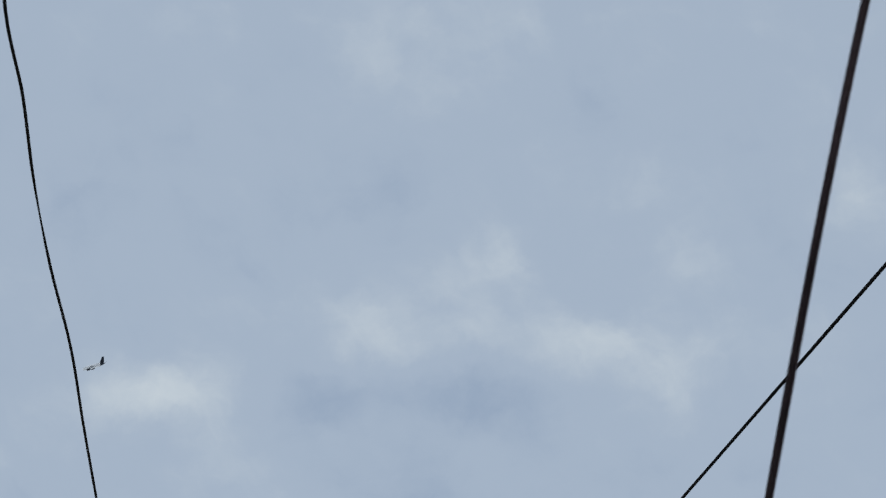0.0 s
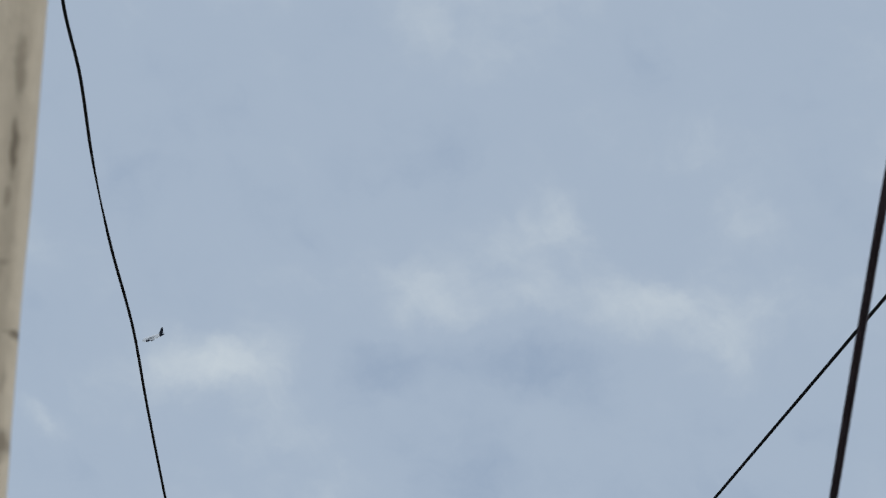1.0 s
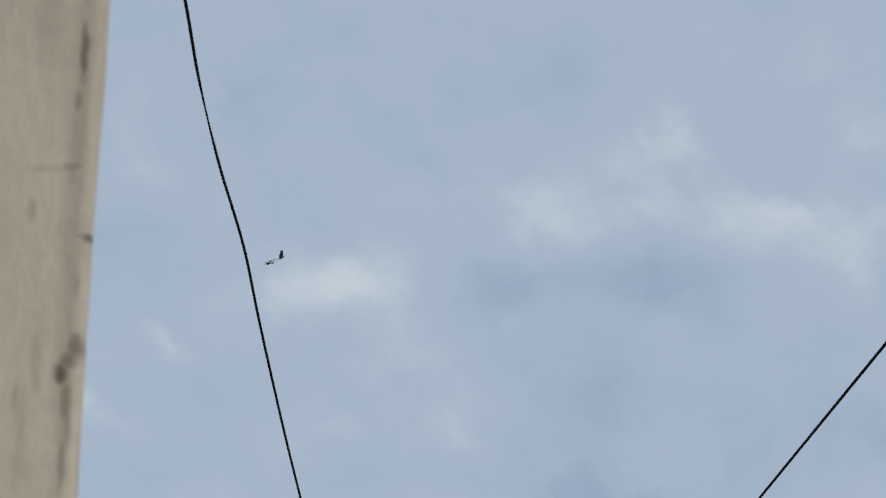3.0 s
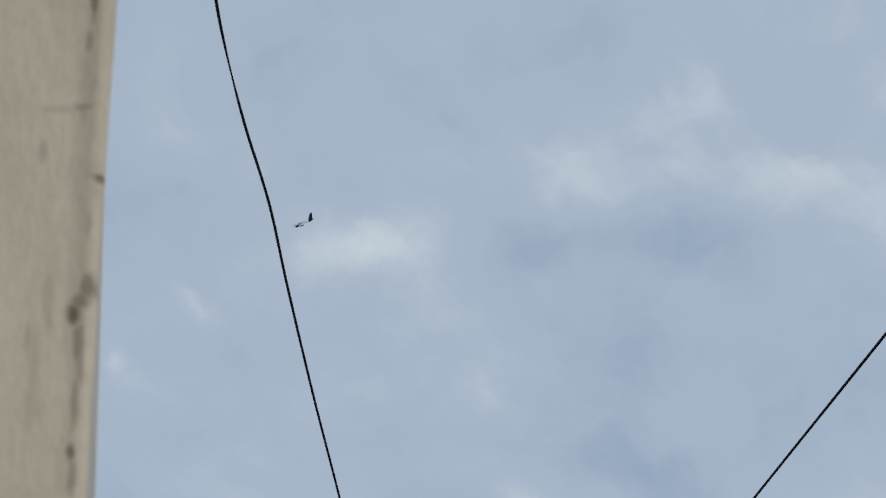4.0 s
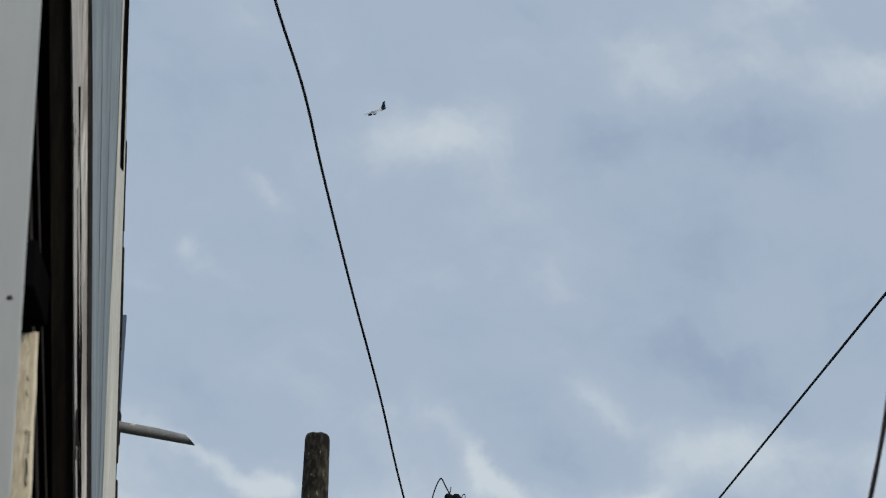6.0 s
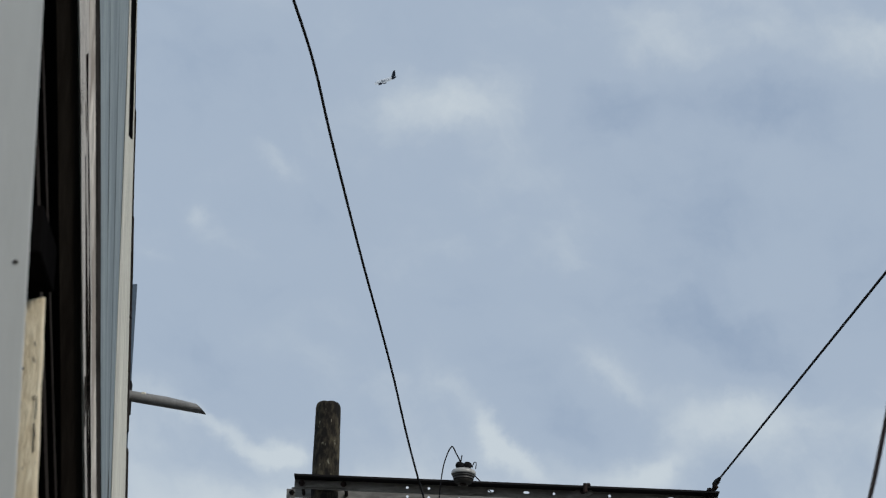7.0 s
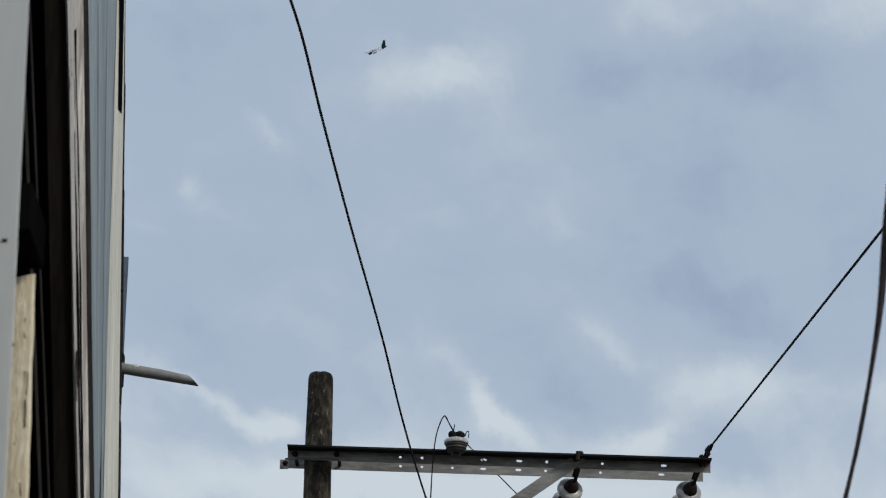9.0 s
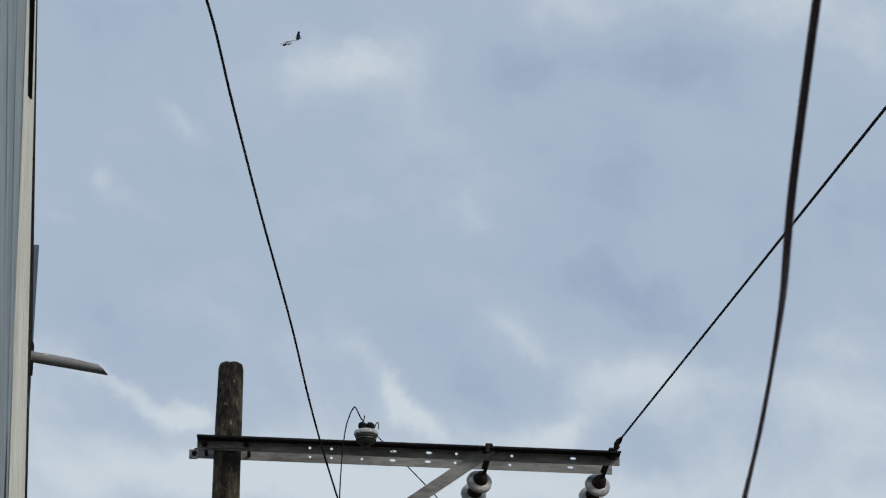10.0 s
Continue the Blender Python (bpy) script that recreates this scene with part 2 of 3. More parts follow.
GREY_PAINT = surface("grey_painted_metal", (0.565, 0.585, 0.575), (0.505, 0.525, 0.515), 0.55, 0, 90, 2.5, 0.08, (1, 1, 0.2), 0.5)
def unglossed(m):
    m.node_tree.nodes["Principled BSDF"].inputs["Specular IOR Level"].default_value = 0.0
    return m


# brown board darkened in its colour for the shade inside the recess
LINING = unglossed(surface("shaded_brown_board", (0.021, 0.018, 0.0145), (0.008, 0.0065, 0.0055), 0.9, 0, 120, 18, 0.4, (1, 1, 0.12)))
# near-black colour that stands in for the shade of recess and slot
SHADE_BLACK = unglossed(surface("near_black_for_shade", (0.010, 0.009, 0.009), (0.004, 0.004, 0.004), 0.85, 0, 40, 2, 0.2, (1, 1, 0.2)))
OLD_WOOD = surface("weathered_white_wood", (0.74, 0.69, 0.61), (0.33, 0.29, 0.25), 0.85, 0, 240, 70, 0.6, (1, 0.25, 0.03), 0.8)
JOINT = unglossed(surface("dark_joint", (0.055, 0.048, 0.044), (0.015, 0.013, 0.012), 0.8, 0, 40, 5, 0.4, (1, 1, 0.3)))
BLUE = surface("blue_grey_paint", (0.30, 0.345, 0.345), (0.185, 0.22, 0.226), 0.65, 0, 160, 30, 0.35, (1, 0.3, 0.05), 0.8)
CREAM = surface("cream_paint", (0.90, 0.86, 0.72), (0.58, 0.54, 0.44), 0.7, 0, 150, 34, 0.4, (1, 0.25, 0.07), 0.9)
PLANK = surface("stained_cream_plank", (0.92, 0.82, 0.61), (0.72, 0.61, 0.42), 0.8, 0, 320, 50, 0.5, (1, 1, 0.22), 0.8, ((0.10, 0.08, 0.05), 0.665, 170))
FLASHING = surface("blue_flashing", (0.12, 0.165, 0.215), (0.075, 0.10, 0.135), 0.6, 0.0, 60, 4, 0.15)
PVC = surface("grey_plastic_pipe", (0.34, 0.33, 0.31), (0.20, 0.195, 0.185), 0.5, 0, 120, 9, 0.1)
CONCRETE = surface("mossy_concrete", (0.085, 0.072, 0.047), (0.013, 0.011, 0.009), 0.95, 0, 40, 9, 1.0, (1, 1, 0.45), 0.9, ((0.24, 0.22, 0.16), 0.645, 34))
STEEL = surface("galvanised_steel", (0.33, 0.32, 0.29), (0.16, 0.15, 0.135), 0.7, 0.15, 55, 7, 0.25, (0.25, 1, 1), 0.6)
RUST = surface("rusty_iron", (0.050, 0.032, 0.026), (0.014, 0.010, 0.009), 0.85, 0.3, 90, 12, 0.5)
PORCELAIN = surface("grey_porcelain", (0.56, 0.55, 0.51), (0.30, 0.29, 0.27), 0.25, 0, 60, 12, 0.05)
# dark copy of the steel: the flange's underside shade is in the colour
SHADED_STEEL = surface("underside_shade_steel", (0.022, 0.020, 0.020), (0.008, 0.007, 0.007), 0.85, 0.1, 55, 7, 0.25, (0.25, 1, 1), 0.6)
GLAZE = surface("brown_glaze", (0.045, 0.040, 0.032), (0.02, 0.018, 0.015), 0.55, 0, 60, 12, 0.05)
RUBBER = surface("black_insulation", (0.006, 0.006, 0.008), (0.003, 0.003, 0.004), 0.85, 0, 300, 12, 0.1)
SHEATH = surface("brown_cable_sheath", (0.110, 0.080, 0.098), (0.055, 0.040, 0.050), 0.42, 0, 300, 20, 0.1)
WHITE_SKIN = surface("white_aircraft_paint", (0.82, 0.83, 0.84), (0.76, 0.77, 0.79), 0.35, 0, 0.5, 0.1, 0)
WING_SKIN = surface("grey_aircraft_paint", (0.22, 0.24, 0.27), (0.18, 0.20, 0.23), 0.4, 0, 0.5, 0.1, 0)
DARK_SKIN = surface("dark_aircraft_paint", (0.016, 0.022, 0.036), (0.010, 0.015, 0.026), 0.6, 0, 0.5, 0.1, 0)
EARTH = surface("concrete_ground", (0.14, 0.135, 0.125), (0.08, 0.077, 0.07), 0.95, 0, 8, 0.6, 0.4)


# ---------------------------------------------------------------- builders
def mesh_of(bm, name):
    bmesh.ops.recalc_face_normals(bm, faces=bm.faces)
    me = bpy.data.meshes.new(name)
    bm.to_mesh(me)
    bm.free()
    return me


def part(name, bm, material, parent=None, label="", smooth=False):
    me = mesh_of(bm, name)
    me.materials.append(material)
    if smooth:
        for p in me.polygons:
            p.use_smooth = True
    ob = new(name, me)
    if parent:
        ob.parent = parent
        ob.matrix_parent_inverse = parent.matrix_world.inverted()
    if label:
        ob["label"] = label
    return ob


def base(name, label, category, kind="", at=(0, 0, 0), group=""):
    ob = new(name)
    ob.empty_display_size = 0.1
    ob.matrix_world = Matrix.Translation(at)
    ob.location = at
    bpy.context.view_layer.update()
    return tagged(ob, label, category, group, kind)


def block(lo, hi, bevel=0.0, bm=None):
    bm = bm or bmesh.new()
    vs = bmesh.ops.create_cube(bm, size=1.0)["verts"]
    for v in vs:
        v.co = Vector([(a + b) / 2 + c * (b - a) for a, b, c in zip(lo, hi, v.co)])
    if bevel:
        es = list({e for v in vs for e in v.link_edges})
        bmesh.ops.bevel(bm, geom=es, offset=bevel, segments=2, affect="EDGES", profile=0.5)
    return bm


def prism(low, high, z0, z1, steps=1, wobble=0.0, seed=0, bm=None):
    """An upright board whose outline (x, y) is low at z0 and high at z1, with a slightly wavering run in between."""
    bm = bm or bmesh.new()
    rings = []
    for i in range(steps + 1):
        k = i / steps
        ring = []
        for n, (a, b) in enumerate(zip(low, high)):
            dx = wobble * noise.noise(Vector((seed + n * 3.7, k * steps * 0.35, seed * 1.3))) if 0 < i < steps else 0
            ring.append(bm.verts.new((a[0] + (b[0] - a[0]) * k + dx, a[1] + (b[1] - a[1]) * k, z0 + (z1 - z0) * k)))
        rings.append(ring)
    m = len(low)
    for r, q in zip(rings, rings[1:]):
        for n in range(m):
            bm.faces.new((r[n], r[(n + 1) % m], q[(n + 1) % m], q[n]))
    bm.faces.new(rings[0])
    bm.faces.new(rings[-1])
    return bm


def spline(points, per=10):
    ps = [Vector(p) for p in points]
    out = []
    for i in range(len(ps) - 1):
        a, b, c, d = ps[max(i - 1, 0)], ps[i], ps[i + 1], ps[min(i + 2, len(ps) - 1)]
        for k in range(per):
            s = k / per
            out.append(0.5 * (2 * b + (c - a) * s + (2 * a - 5 * b + 4 * c - d) * s * s + (3 * b - a - 3 * c + d) * s ** 3))
    return out + [ps[-1]]


def tube(points, radius, sides=8, bm=None, flat=1.0):
    """A round or flattened rod along points; radius is a number or a function of the place."""
    bm = bm or bmesh.new()
    rings = []
    for i, p in enumerate(points):
        d = (points[min(i + 1, len(points) - 1)] - points[max(i - 1, 0)]).normalized()
        side = d.cross(Vector((0, 0, 1)))
        side = Vector((1, 0, 0)) if side.length < 1e-4 else side.normalized()
        up = side.cross(d)
        r = radius(p) if callable(radius) else radius
        rings.append([bm.verts.new(p + r * (math.cos(2 * math.pi * k / sides) * side + flat * math.sin(2 * math.pi * k / sides) * up)) for k in range(sides)])
    for a, b in zip(rings, rings[1:]):
        for k in range(sides):
            bm.faces.new((a[k], a[(k + 1) % sides], b[(k + 1) % sides], b[k]))
    bm.faces.new(rings[0])
    bm.faces.new(rings[-1])
    return bm


def twin(points, r):
    """Two strands moulded side by side, slowly turning round each other."""
    bm = bmesh.new()
    for s in (-1, 1):
        run = []
        for i, p in enumerate(points):
            d = (points[min(i + 1, len(points) - 1)] - points[max(i - 1, 0)]).normalized()
            side = d.cross(Vector((0, 0, 1))).normalized()
            up = side.cross(d)
            a = 0.15 + 1.35 * math.exp(-((p.y - 2.66) / 0.24) ** 2)
            run.append(p + s * r * 0.86 * (math.cos(a) * side + math.sin(a) * up))
        tube(run, r, 10, bm)
    return bm


def lathe(profile, origin, axis, sides=24, bm=None):
    """Turned shape: profile of (distance along the axis, radius)."""
    bm = bm or bmesh.new()
    turn = Vector((0, 0, 1)).rotation_difference(Vector(axis).normalized()).to_matrix()
    rings = [[bm.verts.new(Vector(origin) + turn @ Vector((max(r, 1e-4) * math.cos(2 * math.pi * k / sides), max(r, 1e-4) * math.sin(2 * math.pi * k / sides), h)))
              for k in range(sides)] for h, r in profile]
    for a, b in zip(rings, rings[1:]):
        for k in range(sides):
            bm.faces.new((a[k], a[(k + 1) % sides], b[(k + 1) % sides], b[k]))
    bm.faces.new(rings[0])
    bm.faces.new(rings[-1])
    return bm


# ---------------------------------------------------------------- ground and the wall beside the camera
bm = bmesh.new()
bmesh.ops.create_grid(bm, x_segments=8, y_segments=8, size=2500.0)
tagged(part("ground", bm, EARTH), "grey concrete yard reaching to the horizon", "ground", kind="structure")

# plastered wall end close to the camera
pier = base("wall_near", "weathered beige plaster wall end with dark stains and painted edge shading", "wall", "structure", (-0.8, 1.45, 0))
RIM = -0.2660
low = [(-1.7, 1.40), (RIM - 0.0070, 1.40), (RIM - 0.0035, 1.4010), (RIM - 0.0012, 1.4035), (RIM, 1.4070), (RIM, 1.411), (-0.31, 1.45), (-0.36, 1.56), (-1.7, 1.56)]
high = [(x + 0.032 if x > -1 else x, y) for x, y in low]
part("plaster", prism(low, high, 0.0, 2.62, 130, 0.0011, 2), STAINED_SHADED, pier, smooth=True)

tagged(part("wall_west", block((-1.85, -6.0, 0), (-1.70, 1.56, 2.62)), PLASTER), "plain plastered wall of the yard", "wall", kind="structure")

# two-storey house wall behind the camera, to which the wires run
tagged(part("wall_south", block((-1.6, -6.3, 0), (3.6, -6.0, 8.2)), PLASTER), "plain plastered house wall behind the camera", "wall", kind="structure")

# ---------------------------------------------------------------- neighbouring house
house = base("neighbour_house", "old timber and sheet-metal house with peeling paint", "house", "", (-1.6, 6.0, 0))
TOP = 7.5


def lean(x_a, z_a, x_b, z_b, y, z):
    return x_a + (x_b - x_a) * (z - z_a) / (z_b - z_a)


def moved(line, dx=0.0, dy=0.0):
    """The same edge set dx to the side and dy further along the splayed wall."""
    k = (line[4] + dy) / line[4]
    return (line[0] * k + dx, (line[1] - 1.6) * k + 1.6, line[2] * k + dx, (line[3] - 1.6) * k + 1.6, line[4] + dy)


def section(name, near, far, deep, material, z0=0.0, z1=TOP, label="", wobble=0.0, seed=0, steps=40):
    """A stretch of the side wall between two leaning edges (x, z, x, z, y)."""
    outline = [[(lean(*near, z), near[4]), (lean(*far, z), far[4]), (lean(*far, z) - deep, far[4] + 0.01), (lean(*near, z) - 0.002, near[4] + 0.01)] for z in (z0, z1)]
    return part(name, prism(outline[0], outline[1], z0, z1, steps, wobble, seed), material, house, label)


def strip(name, left, right, thick, material, z0=0.0, z1=TOP, label="", wobble=0.0, seed=0, steps=40):
    """A board that faces the yard, between two leaning edges at one distance."""
    y = right[4]
    outline = [[(lean(*left, z), y), (lean(*right, z), y), (lean(*right, z), y + thick), (lean(*left, z), y + thick)] for z in (z0, z1)]
    return part(name, prism(outline[0], outline[1], z0, z1, steps, wobble, seed), material, house, label)


GREY_R = (-0.2845, 1.902, -0.2987, 2.807, 2.012)
POST_L = (-0.4142, 2.172, -0.5490, 3.890, 3.816)
JOINT_L = (-0.5207, 2.342, -0.6675, 4.569, 4.949)
CREAM_L = (-0.6106, 2.464, -0.6788, 5.055, 5.758)
EDGE_R = (-0.9107, 2.979, -1.0624, 7.116, 9.193)
PLANK_R = (-0.350, 2.267, -0.356, 2.469, 2.6)
PLANK_TOP = 2.498
CONDUIT = (-0.429, 2.455, -0.453, 2.704, 3.3)
SLOT_Z = 5.32

outline = [[(-1.70, 2.012), (lean(*GREY_R, z) - 0.0004, 2.012), (lean(*GREY_R, z), 2.0124), (lean(*GREY_R, z) - 0.0004, 2.016), (lean(*GREY_R, z) - 0.012, 2.052), (-1.70, 2.052)] for z in (0.0, 4.1)]
part("front_panel", prism(outline[0], outline[1], 0.0, 4.1, 30, 0.0006, 5), GREY_PAINT, house, "smooth grey metal sheet panel")
# two unseen boards, added above and beside the recess to block its light
part("recess_shade_top", block((-1.70, 2.06, 4.02), (-0.66, 4.40, 4.10)), LINING, house, "unseen dark board added to keep light out of the recess")
part("recess_shade_side", block((-1.80, 2.012, 0.0), (-1.704, 4.45, 4.10)), BLUE, house)
z = 2.318
bm = lathe([(0, 0.0014), (0.0008, 0.0013), (0.0012, 0.0006)], (0, 0, 0), (0, -1, 0), 10)
for v in bm.verts:
    v.co = Vector((lean(*GREY_R, z) - 0.0085 + v.co.x * 1.5, GREY_R[4] + v.co.y, z + v.co.z))
part("rivet", bm, RUST, house)
bm = bmesh.new()
rows = 44
grid = []
for i in range(rows + 1):
    f = i / rows
    z = 1.3 + (PLANK_TOP - 1.3) * f
    edge = lean(*PLANK_R, z) + 0.0016 * noise.noise(Vector((3.1, z * 30, 0)))
    ring = [(-0.50, 2.600), (edge - 0.012, 2.600), (edge - 0.0025, 2.6015), (edge, 2.605), (edge - 0.003, 2.618), (-0.50, 2.618)]
    grid.append([bm.verts.new((x, y, z + (0.30 * (x - edge) if i == rows else 0.0))) for x, y in ring])
for a, b in zip(grid, grid[1:]):
    for k in range(6):
        bm.faces.new((a[k], a[(k + 1) % 6], b[(k + 1) % 6], b[k]))
bm.faces.new(grid[0])
bm.faces.new(grid[-1])
part("plank", bm, PLANK, house, "stained cream plank with nail holes")
# added only to throw shade on the plank top; near-black to stay hidden
part("plank_shader", block((-0.50, 2.515, 2.507), (-0.352, 2.618, 2.55), 0.002), SHADE_BLACK, house, "near-black board added to shade the plank top")
part("plank_post", block((-0.50, 2.605, 0.0), (-0.37, 2.618, 1.295)), PLANK, house)
random.seed(12)
for k in range(11):
    z = random.uniform(2.15, 2.46)
    x = lean(*PLANK_R, z) - random.uniform(0.0035, 0.0075)
    h = random.choice((0.002, 0.004, 0.012, 0.02))
    pts = [Vector((x, 2.6003, z)), Vector((x + random.uniform(-0.0008, 0.0008), 2.6001, z + h * 0.5)), Vector((x + random.uniform(-0.001, 0.001), 2.6003, z + h))]
    part("crack", tube(pts, random.uniform(0.0002, 0.0005), 6), JOINT, house, "short dark split in the plank" if k == 0 else "")
for z in (2.432, 2.215):
    part("nail", lathe([(0, 0.0016), (0.001, 0.0014), (0.0015, 0.0006)], (lean(*PLANK_R, z) - (0.017 if z > 2.3 else 0.007), 2.6, z), (0, -1, 0), 8), RUST, house)
# the recess shade is painted on as a near-black back board
strip("recess", (-1.70, 5, -1.70, 2, 4.4), moved(POST_L, -0.03, 0.55), 0.05, SHADE_BLACK, label="near-black back board, the recess shade put into its colour")
strip("inner_lining", moved(POST_L, -0.030, 0.012), moved(POST_L, -0.001, 0.012), 0.02, LINING, wobble=0.004, seed=9, label="brown lining board with the recess shade in its colour")
for dx, w in ((0.0, 0.003), (0.010, 0.0018)):
    a, b = moved(CONDUIT, dx), moved(CONDUIT, dx + w)
    strip("conduit", a, b, 0.004, JOINT, 0.0, 3.1)
section("weathered_board", POST_L, moved(JOINT_L, -0.012, -0.12), 0.05, OLD_WOOD, wobble=0.004, seed=3, steps=50, label="weathered white-painted timber board")
section("cover_strip", moved(JOINT_L, -0.014, -0.125), moved(JOINT_L, -0.003, -0.10), 0.03, OLD_WOOD, wobble=0.002, seed=21, steps=50, label="split pale timber cover strip")
section("joint", moved(JOINT_L, -0.010, -0.09), moved(JOINT_L, 0.004, 0.0), 0.04, JOINT, wobble=0.003, seed=6, steps=60)
for f, g, z1, sd in ((0.34, 0.350, 3.25, 41), (0.66, 0.670, 3.55, 43)):
    ends = [tuple(a + (b - a) * q for a, b in zip(POST_L, moved(JOINT_L, -0.012, -0.12))) for q in (f, g)]
    section("split", moved(ends[0], 0.0022), moved(ends[1], 0.0022), 0.01, JOINT, 0.0, z1, "long dark split in the weathered board" if sd == 41 else "", 0.003, sd, 60)
random.seed(8)
for z in (2.75, 3.05, 3.42, 3.75, 4.3):
    x = lean(*JOINT_L, z)
    part("joint_clip", block((x - 0.007, 4.925, z - 0.012), (x + 0.001, 4.945, z + 0.012), 0.002), OLD_WOOD, house)
for k in range(14):
    z = 2.40 + 0.12 * k + random.uniform(-0.05, 0.05)
    y = POST_L[4] + 0.22 * (k % 3)
    f = (y - POST_L[4]) / (JOINT_L[4] - 0.12 - POST_L[4])
    h = random.uniform(0.02, 0.07)
    pts = [Vector((lean(*POST_L, z + q * h) * (1 - f) + lean(*moved(JOINT_L, -0.012, -0.12), z + q * h) * f + random.uniform(-0.001, 0.001), y + 0.012, z + q * h)) for q in (0, 0.3, 0.6, 1.0)]
    part("crack", tube(pts, lambda p: 0.0009 + 0.0012 * abs(noise.noise(p * 60)), 6), JOINT, house, "dark split in the timber" if k == 0 else "")
BOARDS = 3
for k in range(BOARDS):
    ends = []
    for f in (k / BOARDS + 0.0007, (k + 1) / BOARDS - 0.0007):
        ends.append(tuple(a + (b - a) * f for a, b in zip(moved(JOINT_L, 0.004, 0.005), CREAM_L)))
    section("board", ends[0], ends[1], 0.03, BLUE, wobble=0.0012, seed=30 + k, steps=40, label="blue-grey painted wall board" if k == 0 else "")
section("backing", moved(JOINT_L, -0.012, 0.0), moved(CREAM_L, -0.012, 0.0), 0.03, JOINT, steps=4)
section("cream_wall", moved(CREAM_L, 0.001, 0.004), moved(EDGE_R, -0.004), 0.05, CREAM, 0.0, TOP, "cream painted board wall", 0.0015, 14, 50)
# no real opening: a near-black strip on the wall paints the slot's shade
slot = [(0.10, 4.07, 0.0012), (0.52, 4.64, 0.004)]
bm = bmesh.new()
rings = []
for f, z0, dx in slot:
    e = tuple(a + (b - a) * f for a, b in zip(CREAM_L, EDGE_R))
    rings.append([bm.verts.new((lean(*e, z) + dx - q, e[4], z)) for z in (z0, TOP - 0.3) for q in (0, 0.02)])
a, b = rings
for r in rings:
    bm.faces.new([r[n] for n in (0, 1, 3, 2)])
for m, n in ((0, 1), (1, 3), (3, 2), (2, 0)):
    bm.faces.new((a[m], a[n], b[n], b[m]))
part("slot", bm, SHADE_BLACK, house, "near-black strip painted as the shade of a slot below the eaves")
z = 3.6
random.seed(4)
while z < SLOT_Z - 0.1:
    h = random.uniform(0.10, 0.35)
    strip("edge_seal", moved(EDGE_R, -0.008, 0.03), moved(EDGE_R, random.uniform(-0.001, 0.002), 0.03), 0.02, JOINT, z, z + h, wobble=0.002, seed=int(z * 50), steps=6)
    z += h + random.uniform(0.02, 0.07)
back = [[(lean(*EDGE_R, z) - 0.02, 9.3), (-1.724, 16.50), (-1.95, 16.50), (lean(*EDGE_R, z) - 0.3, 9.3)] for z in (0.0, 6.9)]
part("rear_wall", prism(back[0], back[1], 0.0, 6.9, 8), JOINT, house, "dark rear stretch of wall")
y = 16.53
lo, hi = [(-1.90, y), (-1.706, y), (-1.706, y + 0.02), (-1.90, y + 0.02)], [(-1.90, y), (-1.722, y), (-1.722, y + 0.02), (-1.90, y + 0.02)]
part("flashing", prism(lo, hi, 0.0, 7.40, 20, 0.003, 17), FLASHING, house, "bent blue-grey metal flashing")
part("roof", prism([(-4.2, 3.7), (-0.95, 3.7), (-1.25, 9.4), (-4.2, 9.4)], [(-4.2, 3.7), (-0.95, 3.7), (-1.25, 9.4), (-4.2, 9.4)], TOP, TOP + 0.06), STEEL, house)
part("end_wall", block((-4.2, 9.25, 0), (-1.3, 9.4, TOP)), BLUE, house)
part("outer_wall", block((-4.2, 4.45, 0), (-4.1, 9.25, TOP)), BLUE, house)

# ---------------------------------------------------------------- drain pipe
pipe = base("drain_pipe", "grey plastic drain pipe with a slanted cut end", "pipe", "", (-1.70, 16.42, 6.70))
a, b = Vector((-1.74, 16.42, 6.720)), Vector((-1.285, 16.42, 6.652))
bm = tube([a, a.lerp(b, 0.5), b], 0.030, 24)
for v in bm.verts:
    if (v.co - b).length < 0.05:
        v.co.x -= 0.075 * (v.co.z - (b.z - 0.033)) / 0.066
part("pipe", bm, PVC, pipe)
part("collar", tube([a, a.lerp(b, 0.07)], 0.034, 20), PVC, pipe)
for f, w in ((0.22, 0.009), (0.25, 0.004)):
    q = a.lerp(b, f)
    part("mark", block((q.x - w, q.y - 0.026, q.z + 0.012), (q.x + w, q.y - 0.012, q.z + 0.0275), 0.002), CREAM, pipe, "pale paint mark")
part("bracket", block((-1.735, 16.40, 6.62), (-1.705, 16.47, 6.80), 0.006), RUBBER, pipe, "black wall bracket")

# ---------------------------------------------------------------- utility pole
POLE_Y = 18.75
pole = base("utility_pole", "dark mossy concrete utility pole with steel crossarms", "utility pole", "", (-0.718, POLE_Y, 0))
bm = lathe([(0, 0.14), (2.0, 0.122), (4.0, 0.105), (5.5, 0.095)] + [(5.6 + 0.06 * k, 0.0945 - 0.0085 * (0.06 * k)) for k in range(30)] + [(7.395, 0.0785), (7.414, 0.0755), (7.426, 0.068), (7.430, 0.055), (7.424, 0.02)], (-0.718, POLE_Y, 0), (0, 0, 1), 24)
for v in bm.verts:
    if v.co.z > 4.0:
        out = Vector((v.co.x + 0.718, v.co.y - POLE_Y, 0)).normalized()
        v.co += out * 0.003 * noise.noise(Vector((v.co.x * 6, v.co.y * 6, v.co.z * 3))) + out * 0.0012 * noise.noise(v.co * 40)
    if v.co.z > 7.40:
        v.co.z += 0.006 * noise.noise(v.co * 30)
part("shaft", bm, CONCRETE, pole, "mossy grey-brown concrete shaft")

SLOPE = -0.0150


def arm_z(x):
    return 6.910 + SLOPE * (x + 0.902)


